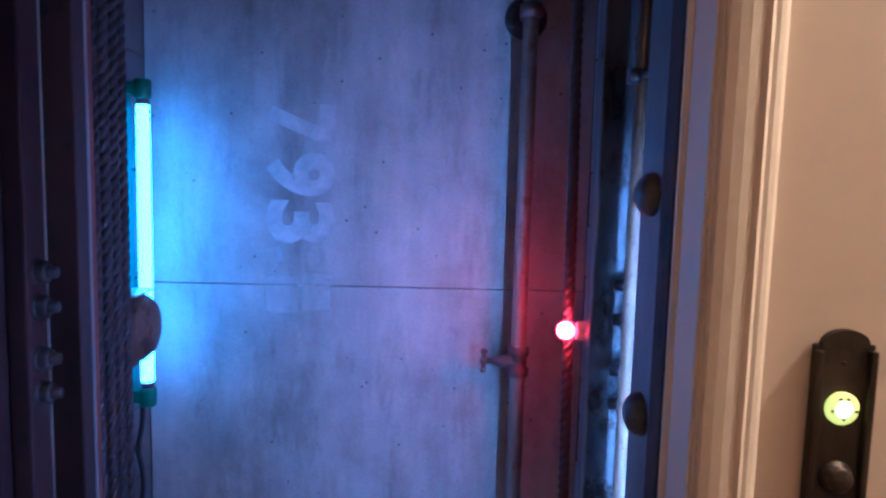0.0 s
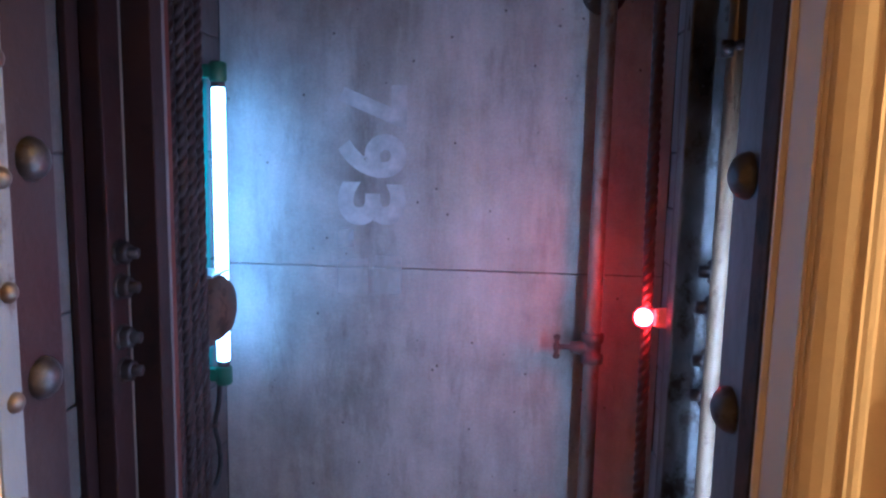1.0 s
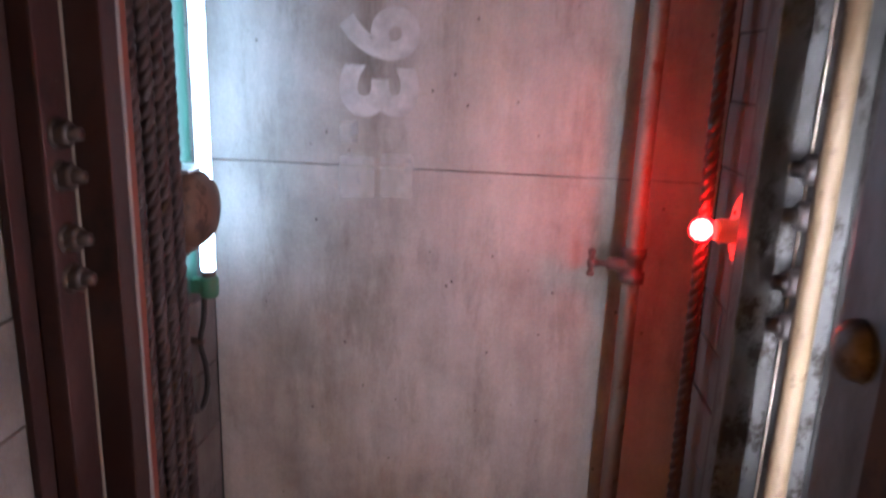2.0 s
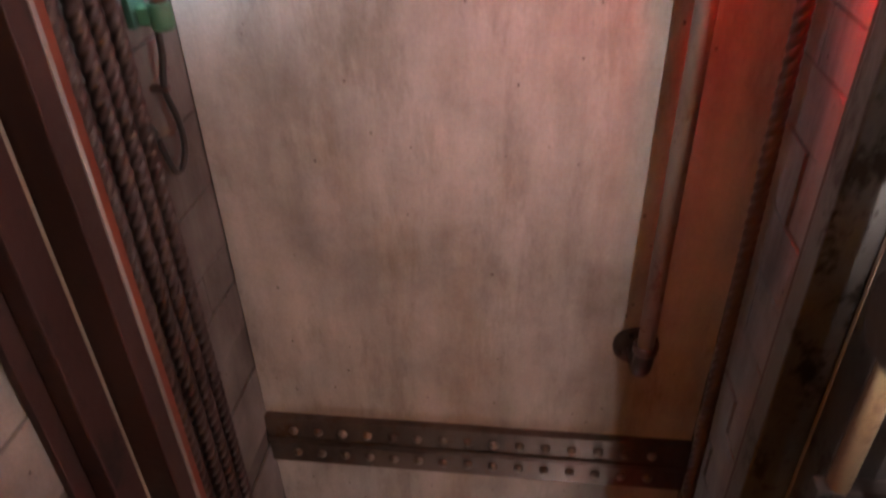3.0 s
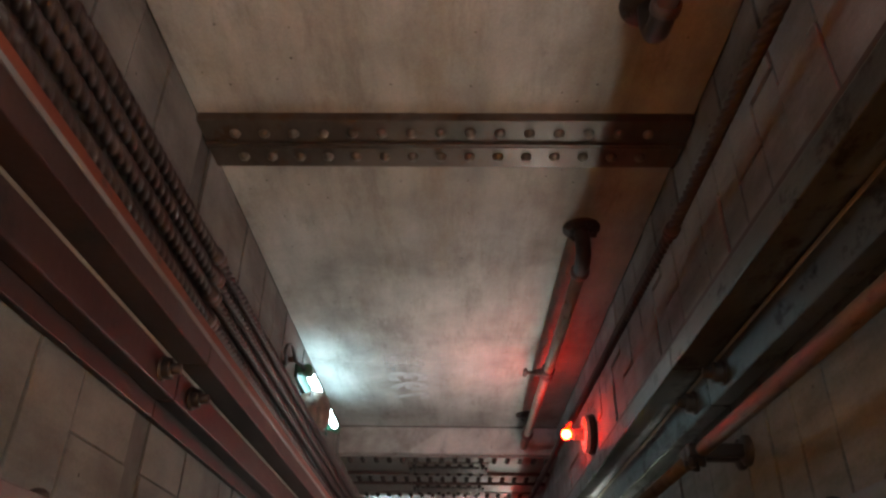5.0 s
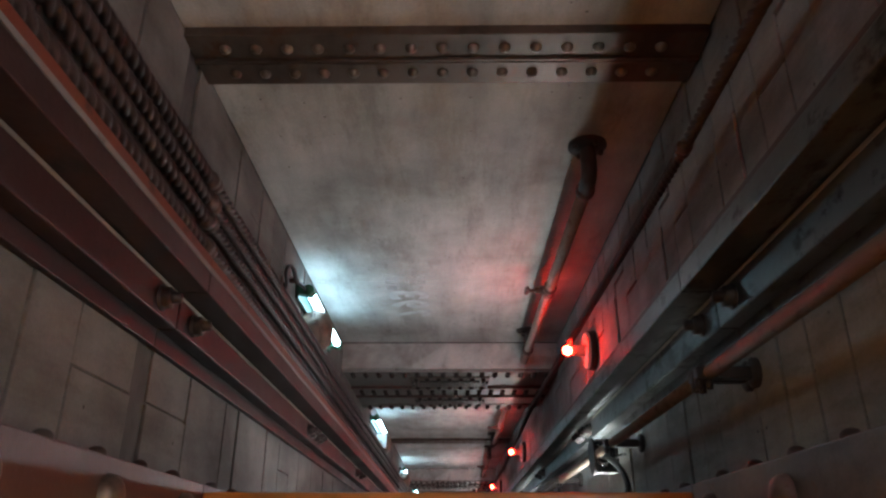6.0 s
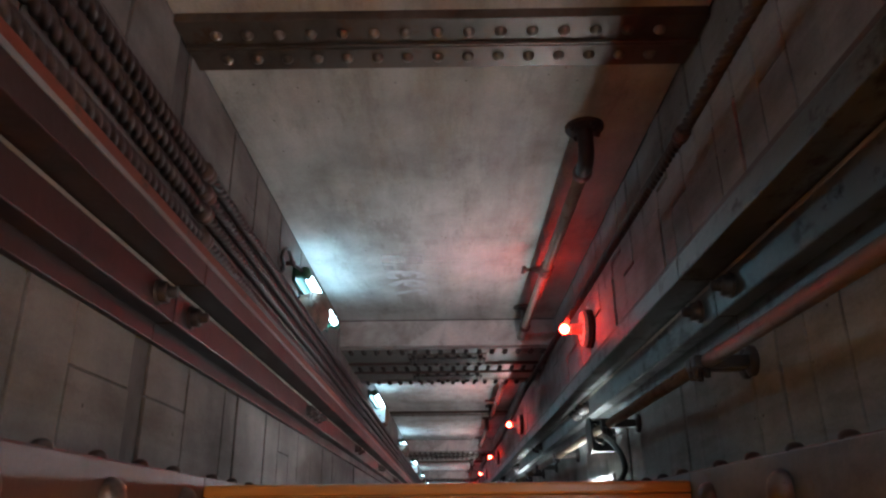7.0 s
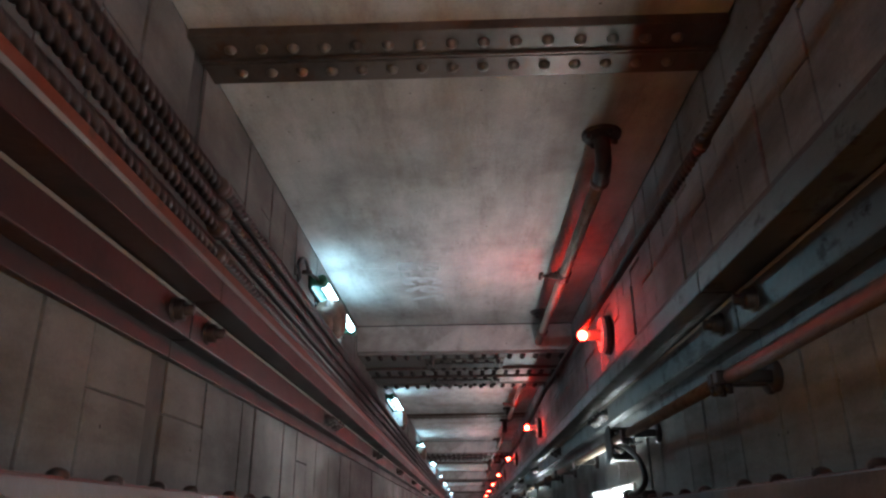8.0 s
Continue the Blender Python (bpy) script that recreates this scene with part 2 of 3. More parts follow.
def thing(name, label, category, at=(0, 0, 0), group="", kind=""):
    ob = new(name)
    ob.empty_display_size = 0.05
    ob.location = at
    bpy.context.view_layer.update()
    return tagged(ob, label, category, group, kind)


STOREY_THINGS = []      # what every storey of the shaft has


def every_storey(ob):
    STOREY_THINGS.append(ob)
    return ob


def dome(r, h, flat=0.0):
    """A rivet head on the plane z = 0."""
    return lathe(bmesh.new(), [(r, -0.002), (r, flat)] + [(r * math.cos(a), flat + h * math.sin(a)) for a in (0.35, 0.75, 1.15)] + [(0, flat + h)], 14)


TO_FRONT, TO_RIGHT, TO_LEFT = pose(0, 0, 0, 90, 0, 0), pose(0, 0, 0, 0, 90, 0), pose(0, 0, 0, 0, -90, 0)
TO_BACK = pose(0, 0, 0, -90, 0, 0)


def put(x, y, z, turn):
    return Matrix.Translation((x, y, z)) @ turn


# ---- the shaft's walls, storey by storey ----
def back_wall():
    w = thing("wall_back", "streaked grey cast concrete wall with a fine level joint", "wall", kind="structure")
    g = 0.0012
    part("wall_core", box(bmesh.new(), XL - 0.12, XR + 0.12, YB + 0.012, YB + 0.2, 0, STOREY), M_CRACK, w)
    part("panel", box(bmesh.new(), XL, XR, YB, YB + 0.05, 0.0, 1.2945 - g, 0.0012), M_BACK, w)
    part("panel", box(bmesh.new(), XL, XR, YB, YB + 0.05, 1.2945 + g, STOREY, 0.0012), M_BACK, w)
    return w


def side_wall(name, x, out, mat, joints, splits):
    """x: the wall's face; out: +1 when the face looks to +x."""
    w = thing(name, "grimy concrete block wall with open level joints", "wall", kind="structure")
    lo, hi = sorted((x - 0.15 * out, x - 0.0055 * out))
    part("wall_core", box(bmesh.new(), lo, hi, YF - 0.16, YB + 0.2, 0, STOREY), M_MORTAR, w)
    rnd = random.Random(name)
    z0 = 0.0
    for i, z1 in enumerate([*joints, STOREY]):
        if z1 < 0.05:      # a wide sooty joint at the storey's seam
            z0 = z1
            continue
        cuts = [YF - 0.16, *splits[i % len(splits)], YB + 0.0]
        for a, b in zip(cuts, cuts[1:]):
            d = rnd.uniform(-0.003, 0.0015)
            lo, hi = sorted((x - 0.05 * out, x + d * out))
            part("panel", box(bmesh.new(), lo, hi, a + 0.002, b - 0.002, z0 + 0.002, z1 - 0.002, 0.0025), mat, w)
        z0 = z1
    return w


every_storey(back_wall())
every_storey(side_wall("wall_left", XL, 1, M_DARKPANEL, [0.032, 0.225, 0.35, 0.473, 0.57, 0.711, 0.86, 1.02, 1.17, 1.315, 1.55, 1.8, 2.05, 2.3],
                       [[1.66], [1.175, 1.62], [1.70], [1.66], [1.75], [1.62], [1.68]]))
every_storey(side_wall("wall_right", XR, -1, M_SIDE, [0.10, 0.19, 0.29, 0.38, 0.51, 0.64, 0.76, 0.89, 1.0, 1.09, 1.21, 1.33, 1.45, 1.57, 1.82, 2.06, 2.3],
                       [[1.66], [1.30, 1.75], [1.62], [1.70]]))


def front_cheek(name, x0, x1):
    w = thing(name, "bare concrete wall beside the lift doorway", "wall", kind="structure")
    part("panel", box(bmesh.new(), x0, x1, YF - 0.16, YF - 0.01, 0, STOREY, 0.002), M_SIDE, w)
    return w


every_storey(front_cheek("wall_front_left", XL - 0.03, JL - 0.02))
every_storey(front_cheek("wall_front_right", JR + 0.02, XR + 0.03))


def lintel():
    w = thing("wall_front_lintel", "bare concrete wall over the lift doorway", "wall", kind="structure")
    part("panel", box(bmesh.new(), JL - 0.018, JR + 0.018, YF - 0.16, YF - 0.01, 2.08, STOREY, 0.002), M_SIDE, w)
    return w


every_storey(lintel())


def ledge():
    """The concrete beam over each storey, faced with riveted steel."""
    w = thing("concrete_beam", "pale concrete beam faced with dark riveted steel plates", "beam", (MID, YB, SOFFIT))
    L = Matrix.Translation((-MID, -YB, -SOFFIT))

    def p(name, bm, mat):
        bmesh.ops.transform(bm, matrix=L, verts=bm.verts)
        return part(name, bm, mat, w)
    p("beam_body", box(bmesh.new(), XL + 0.002, XR - 0.002, LEDGE, YB - 0.001, SOFFIT, STOREY, 0.004), M_BACK)
    f = LEDGE - 0.006
    p("face_plate", box(bmesh.new(), XL + 0.003, XR - 0.003, f, LEDGE + 0.001, SOFFIT + 0.012, STOREY, 0.001), M_LEDGE)
    p("flange", box(bmesh.new(), XL + 0.003, XR - 0.003, f - 0.014, f, 2.430, 2.438, 0.002), M_IRON)
    p("rivet_strip", box(bmesh.new(), XL + 0.004, XR - 0.004, f - 0.007, f, 2.114, 2.20, 0.0015), M_LEDGE)
    # added thin strip that darkens the corner between wall and beam
    p("joint_line", box(bmesh.new(), XL + 0.003, XR - 0.003, YB - 0.005, YB - 0.0005, SOFFIT - 0.003, SOFFIT + 0.01), M_CRACK)
    p("rivet_strip", box(bmesh.new(), XL + 0.004, XR - 0.004, f - 0.007, f, 2.475, STOREY, 0.0015), M_LEDGE)
    g0, g1 = MID - 0.19, MID + 0.19
    p("splice_plate", box(bmesh.new(), g0, g1, f - 0.012, f - 0.0002, 2.2015, 2.428, 0.002), M_BEAM)
    slot = mesh_of("grille_slot", box(bmesh.new(), -0.047, 0.047, -0.003, 0.003, -0.05, 0.05, 0.001), M_BLACK)
    bar = mesh_of("grille_bar", box(bmesh.new(), -0.0022, 0.0022, -0.003, 0.003, -0.048, 0.048, 0.0008), M_BEAM)
    block = mesh_of("end_block", box(bmesh.new(), -0.007, 0.007, -0.005, 0.005, -0.018, 0.018, 0.002), M_BLACK)
    for i in range(3):
        c = (g0 + g1) / 2 + (i - 1) * 0.1 - MID
        piece("grille_slot", slot, w, put(c, f - 0.014 - YB, 2.325 - SOFFIT, Matrix()))
        for k in range(6):
            piece("grille_bar", bar, w, put(c + (k - 2.5) * 0.0148, f - 0.0185 - YB, 2.325 - SOFFIT, Matrix()))
    for u in (g0 + 0.011, g0 + 0.029, g1 - 0.029, g1 - 0.011):
        for z in (2.302, 2.348):
            piece("end_block", block, w, put(u - MID, f - 0.016 - YB, z - SOFFIT, Matrix()))
    me = mesh_of("rivet", dome(0.0125, 0.012, 0.002), M_DARKIRON)
    for z in (2.136, 2.178, 2.512):
        for i in range(16):
            piece("rivet", me, w, put(XL + 0.05 + i * 0.0603 - MID, f - 0.007 - YB, z - SOFFIT, TO_FRONT))
    for z in (2.232, 2.412):
        for i in range(7):
            piece("rivet", me, w, put(g0 + 0.03 + i * 0.0533 - MID, f - 0.012 - YB, z - SOFFIT, TO_FRONT))
    return w


every_storey(ledge())


def riveted_beam():
    """Half of the steel beam that marks a storey: the other half belongs to the storey below."""
    w = thing("riveted_beam", "dark brown steel beam with a row of round rivets", "beam", (MID, YB, 0))
    bm = box(bmesh.new(), XL - MID + 0.002, XR - MID - 0.002, -0.02, 0.002, 0.0015, 0.077, 0.002)
    part("beam_plate", bm, M_BEAM, w)
    part("lip", box(bmesh.new(), XL - MID + 0.002, XR - MID - 0.002, -0.026, -0.019, 0.0015, 0.008, 0.001), M_BEAM, w)
    me = mesh_of("rivet", dome(0.0115, 0.010, 0.001), M_RIVET)
    for i in range(15):
        piece("rivet", me, w, put(-0.609 + i * 0.0605 - MID, -0.0205, 0.0385, TO_FRONT))
    return w


every_storey(riveted_beam())


# ---- guide rails ----
def guide_rail(x, out, mat, label):
    w = thing("guide_rail", label, "rail", (x, 1.34, 0), "guide rails")
    o = out

    def bx(x0, x1, y0, y1, z0, z1, b=0.002):
        lo, hi = sorted((x0 * o, x1 * o))
        return box(bmesh.new(), lo, hi, y0 - 1.34, y1 - 1.34, z0, z1, b)
    part("base_strip", bx(0.0, 0.012, 1.262, 1.425, 0.001, STOREY), mat, w)
    part("front_bar", bx(0.012, 0.044, 1.292, 1.351, 0.001, STOREY, 0.004), mat, w)
    part("blade", bx(0.012, 0.090 if o > 0 else 0.0995, 1.358, 1.397, 0.001, STOREY, 0.003), mat, w)
    # thin pale strip, the edge's highlight put in as colour
    part("worn_edge", bx(0.0385, 0.0452, 1.3475, 1.3535, 0.001, STOREY, 0.001), M_GLINT, w, "pale metal strip in place of the lit edge's highlight")
    part("rear_strip", bx(0.012, 0.0905 if o > 0 else 0.098, 1.3974, 1.406, 0.001, STOREY, 0.001), M_SCUFFED if o > 0 else M_IRON, w, "scuffed grey edge strip" if o > 0 else "")
    if o > 0:
        part("oxide_strip", bx(0.012, 0.0888, 1.4064, 1.4235, 0.001, STOREY, 0.001), M_OXIDE, w, "dark orange rust-painted strip")
    bm = bmesh.new()
    lathe(bm, [(0.0, 0.004), (0.021, 0.004), (0.021, -0.002)], 16)
    lathe(bm, [(0.0, 0.018), (0.016, 0.018), (0.018, 0.015), (0.018, 0.003)], 6)
    lathe(bm, [(0.0, 0.033), (0.009, 0.031), (0.010, 0.018)], 12)
    me = mesh_of("bolt", bm, M_DARKIRON)
    turn = TO_RIGHT if o > 0 else TO_LEFT
    for z in (0.077, 1.208, 1.262, 1.343, 1.397, 2.47):
        piece("bolt", me, w, put(0.044 * o, 1.322 - 1.34, z, turn))
    part("joint_strap", bx(0.011, 0.045, 1.3515, 1.3575, 0.0015, 0.004, 0), M_IRON, w)
    return w


every_storey(guide_rail(XL, 1, M_RAIL, "red-brown painted steel guide rail bolted to the wall"))
every_storey(guide_rail(XR, -1, M_RAILGREY, "bare grey steel guide rail with oil stains and bolts"))


# ---- hoist ropes ----
def rope_mesh(radius, pitch, length, mat):
    bm = bmesh.new()
    n = int(length / 0.0052)
    steps = 18
    rings = []
    for i in range(n + 1):
        z = length * i / n
        ring = []
        for a in range(steps):
            th = a * math.tau / steps
            r = radius * (0.66 + 0.34 * abs(math.cos(1.5 * th)) ** 0.7)
            th += z * math.tau / pitch
            ring.append(bm.verts.new((r * math.cos(th), r * math.sin(th), z)))
        rings.append(ring)
    for a, b in zip(rings, rings[1:]):
        for i in range(steps):
            j = (i + 1) % steps
            bm.faces.new([a[i], a[j], b[j], b[i]]).smooth = True
    return mesh_of("rope", bm, mat)


ROPE = rope_mesh(0.0127, 0.066, STOREY, M_ROPE)
COLLAR = mesh_of("collar", lathe(bmesh.new(), [(0.0125, 0.0005), (0.0175, 0.001), (0.0175, 0.014), (0.014, 0.02), (0.0125, 0.022)], 14), M_IRON)
THIN_ROPE = rope_mesh(0.0118, 0.060, STOREY, M_IRON)
THIN_COLLAR = mesh_of("collar", lathe(bmesh.new(), [(0.01, 0.0005), (0.015, 0.001), (0.015, 0.012), (0.0105, 0.016)], 14), M_IRON)


def hoist_rope(x, y, me, collar, label, lean=(0, 0)):
    w = thing("hoist_rope", label, "rope", (x, y, 0), "hoist ropes")
    w.matrix_basis = pose(x, y, 0, *lean)
    piece("twisted_cord", me, w, Matrix())
    piece("collar", collar, w, Matrix())
    return w


for rope_x, rope_y in ((-0.604, 1.443), (-0.608, 1.494), (-0.608, 1.531), (-0.611, 1.574)):
    every_storey(hoist_rope(rope_x, rope_y, ROPE, COLLAR, "thick dark greasy twisted hoist rope"))
every_storey(hoist_rope(0.265, 1.641, THIN_ROPE, THIN_COLLAR, "thin dark twisted rope by the red lamp", (0.46, -1.0)))


# ---- water pipe with valve on the back wall ----
def water_pipe():
    x, y = 0.1645, 1.780
    w = thing("water_pipe", "scuffed pale vertical pipe with a rusty tap valve", "pipe", (x, YB, 0))
    d = y - YB
    part("pipe_run", tube(bmesh.new(), [(0, d, 0.38), (0, d, STOREY)], 0.0165, 16), M_PIPE, w)
    part("elbow", tube(bmesh.new(), curve_points([(0, d, 0.43), (0, d, 0.392), (0, d + 0.008, 0.370), (0, d + 0.026, 0.358), (0, 0, 0.356)], 5), 0.0195, 16), M_DARKIRON, w)
    fl = mesh_of("wall_flange", lathe(bmesh.new(), [(0, 0.014), (0.025, 0.014), (0.028, 0.009), (0.044, 0.009), (0.047, 0.006), (0.047, -0.001)], 28), M_DARKIRON)
    fb = mesh_of("flange_bolt", lathe(bmesh.new(), [(0, 0.019), (0.006, 0.018), (0.0075, 0.015), (0.0075, 0.006)], 6), M_DARKIRON)
    piece("wall_flange", fl, w, put(0, -0.001, 0.356, TO_FRONT))
    for z in (0.356, 1.905):
        for a in range(4):
            piece("flange_bolt", fb, w, put(0.0365 * math.cos(0.4 + a * math.tau / 4), -0.001, z + 0.0365 * math.sin(0.4 + a * math.tau / 4), TO_FRONT))
    part("elbow_band", lathe(bmesh.new(), [(0.0195, 0), (0.024, 0.003), (0.024, 0.018), (0.0195, 0.021)], 16, put(0, d, 0.416, Matrix())), M_IRON, w)
    # bracket high on the wall
    piece("wall_flange", fl, w, put(0, -0.001, 1.905, TO_FRONT))
    part("bracket", tube(bmesh.new(), [(0, -0.01, 1.905), (0, d, 1.905)], 0.014, 12), M_IRON, w)
    part("bracket_ring", lathe(bmesh.new(), [(0.017, 0), (0.024, 0.002), (0.024, 0.028), (0.017, 0.03)], 16, put(0, d, 1.89, Matrix())), M_IRON, w)
    v = part("valve", lathe(bmesh.new(), [(0.0165, -0.034), (0.024, -0.032), (0.024, -0.014), (0.019, -0.011), (0.019, 0.011), (0.024, 0.014), (0.024, 0.032), (0.0165, 0.034)], 8, put(0, d, 1.15, Matrix())), M_IRON, w, "rusty iron tap valve")
    m = put(0, d, 1.15, TO_LEFT)
    part("stem", lathe(bmesh.new(), [(0.015, 0.01), (0.015, 0.03), (0.011, 0.034), (0.013, 0.045), (0.006, 0.049), (0.006, 0.078)], 12, m), M_IRON, v)
    bm = bmesh.new()
    lathe(bm, [(0.0, 0.07), (0.009, 0.07), (0.009, 0.082), (0, 0.084)], 10, m)
    for s in (-1, 1):
        tube(bm, [(-0.076, d, 1.15), (-0.076, d, 1.15 + s * 0.018)], 0.005, 8)
        lathe(bm, [(0, -0.007), (0.007, -0.004), (0.0075, 0.003), (0, 0.007)], 10, put(-0.076, d, 1.15 + s * 0.021, Matrix()))
    part("handle", bm, M_IRON, v)
    return w


every_storey(water_pipe())


# ---- tube lamp, drum and cable on the left wall ----
def tube_lamp():
    x, y = -0.638, 1.748
    w = thing("tube_lamp", "lit cold-white fluorescent tube in a green enamel holder", "lamp", (XL, y, 1.05), "tube lamps")
    part("housing", box(bmesh.new(), 0.0, 0.010, -0.028, 0.020, 0.0, 0.685, 0.002), M_GREEN, w)
    bm = lathe(bmesh.new(), [(0, -0.022), (0.015, -0.022), (0.018, -0.018), (0.018, 0.016), (0.014, 0.02), (0, 0.02)], 18, put(x - XL, 0, 0, Matrix()))
    box(bm, 0.0, x - XL, -0.012, 0.012, -0.014, 0.014, 0.003)
    cap = mesh_of("end_holder", bm, M_PALEGREEN)
    piece("end_holder", cap, w, put(0.0, 0, 0.015, Matrix()))
    piece("end_holder", cap, w, put(0.0, 0, 0.668, Matrix()))
    part("glass_tube", lathe(bmesh.new(), [(0.0105, 0.045), (0.0135, 0.05), (0.0135, 0.632), (0.0105, 0.637)], 16, put(x - XL, 0, 0, Matrix())), M_TUBE, w, "glowing glass tube")
    ring = mesh_of("ferrule", lathe(bmesh.new(), [(0.0, -0.008), (0.0132, -0.008), (0.0132, 0.008), (0, 0.008)], 16), M_IRON)
    piece("ferrule", ring, w, put(x - XL, 0, 0.039, Matrix()))
    piece("ferrule", ring, w, put(x - XL, 0, 0.643, Matrix()))
    return w


every_storey(tube_lamp())


def bell_drum():
    w = thing("bell_drum", "rusty round metal drum with a pale top plate", "bell", (XL, 1.664, 1.235))
    m = TO_RIGHT
    part("drum", lathe(bmesh.new(), [(0.060, 0.0), (0.066, 0.02), (0.070, 0.045), (0.067, 0.070), (0.052, 0.086), (0.026, 0.095), (0, 0.098)], 28, m), M_DRUM, w)
    part("cowl", lathe(bmesh.new(), [(0.048, 0.0), (0.052, 0.02), (0.050, 0.045), (0.040, 0.06), (0, 0.068)], 24, put(0, -0.01, -0.035, m)), M_DRUM, w)
    part("rim", lathe(bmesh.new(), [(0.066, 0.030), (0.0745, 0.032), (0.0745, 0.043), (0.066, 0.045)], 28, m), M_IRON, w)
    part("top_plate", box(bmesh.new(), 0.0, 0.072, -0.045, 0.045, 0.068, 0.074, 0.002), M_DRUMTOP, w)
    return w


every_storey(bell_drum())


def lamp_cable():
    w = thing("cable", "dark cable looping from the tube lamp to a black wall rose", "cable", (XL, 1.748, 0.85))
    pts = curve_points([(0.032, 0, 0.20), (0.030, -0.004, 0.15), (0.022, -0.008, 0.10), (0.026, 0.002, 0.05), (0.028, 0.002, 0.0), (0.024, -0.014, -0.035), (0.020, -0.034, -0.035), (0.018, -0.045, -0.005), (0.012, -0.048, 0.03)], 6)
    part("flex", tube(bmesh.new(), pts, 0.006, 8), M_BLACK, w)
    part("wall_rose", lathe(bmesh.new(), [(0, 0.018), (0.008, 0.010), (0.012, 0.007), (0.014, 0.0)], 20, put(0, -0.048, 0.040, TO_RIGHT)), M_BLACK, w)
    part("clip", box(bmesh.new(), -0.001, 0.030, -0.014, 0.0, 0.095, 0.105, 0.002), M_IRON, w)
    return w


every_storey(lamp_cable())


# ---- red lamp on the right wall ----
def red_lamp():
    y, z = 1.600, 1.262
    w = thing("red_lamp", "glowing round red bulb on a pale wall disc", "lamp", (XR, y, z), "red lamps")
    m = TO_LEFT
    part("back_disc", lathe(bmesh.new(), [(0, 0.034), (0.057, 0.034), (0.061, 0.031), (0.061, 0.0), (0.0, 0.0)], 28, m), M_DISC, w)
    part("gasket", lathe(bmesh.new(), [(0.060, 0.021), (0.066, 0.019), (0.068, 0.0), (0.060, 0.0)], 28, m), M_DARKIRON, w, "dark metal mounting ring")
    part("holder", lathe(bmesh.new(), [(0.026, 0.02), (0.024, 0.034), (0.019, 0.04), (0.019, 0.066), (0.016, 0.072)], 20, m), M_CREAM, w)
    shell = [(0.012, 0.07), (0.0135, 0.078)] + [(0.0205 * math.sin(a), 0.0915 - 0.0205 * math.cos(a)) for a in (0.9, 1.3, 1.7, 2.1, 2.5, 2.85)] + [(0, 0.1115)]
    glass = part("bulb", lathe(bmesh.new(), shell, 20, m), M_REDGLASS, w, "glowing red glass bulb")
    core = [(0, 0.0755)] + [(0.0170 * math.sin(a), 0.0925 - 0.0170 * math.cos(a)) for a in (0.5, 1.0, 1.5, 2.0, 2.5)] + [(0, 0.1095)]
    part("hot_core", lathe(bmesh.new(), core, 18, m), M_BULB, glass)
    me = mesh_of("screw", dome(0.004, 0.003), M_IRON)
    for a in (0.6, 2.7, 4.8):
        piece("screw", me, w, put(-0.034, 0.042 * math.cos(a), 0.042 * math.sin(a), m))
    return w


every_storey(red_lamp())


# ---- conduit, junction box and work lamp on the right wall ----
def conduit():
    x, y = 0.2455, 1.2125
    w = thing("conduit", "peeling cream and rust conduit pipe on wall brackets", "pipe", (x, y, 0))
    part("pipe_run", tube(bmesh.new(), [(0, 0, 0.001), (0, 0, STOREY)], 0.0118, 16), M_BRASSPIPE, w)
    me = mesh_of("bracket", box(bmesh.new(), -0.022, XR - x, -0.010, 0.010, -0.011, 0.011, 0.003), M_DARKIRON)
    foot = mesh_of("bracket_foot", lathe(bmesh.new(), [(0, 0.012), (0.017, 0.012), (0.025, 0.008), (0.025, 0)], 18), M_DARKIRON)
    nut = mesh_of("clamp_screw", lathe(bmesh.new(), [(0, 0.016), (0.006, 0.015), (0.007, 0), (0, 0)], 8), M_DARKIRON)
    for z in (0.013, 0.75, 1.70, 2.3):
        b = piece("bracket", me, w, put(0, 0, z, Matrix()))
        piece("bracket_foot", foot, w, put(XR - x, 0.001, z, TO_LEFT))
        for s in (-0.006, 0.008):
            piece("clamp_screw", nut, w, put(-0.01 + s, -0.011, z + 0.4 * s, TO_FRONT))
    return w


every_storey(conduit())


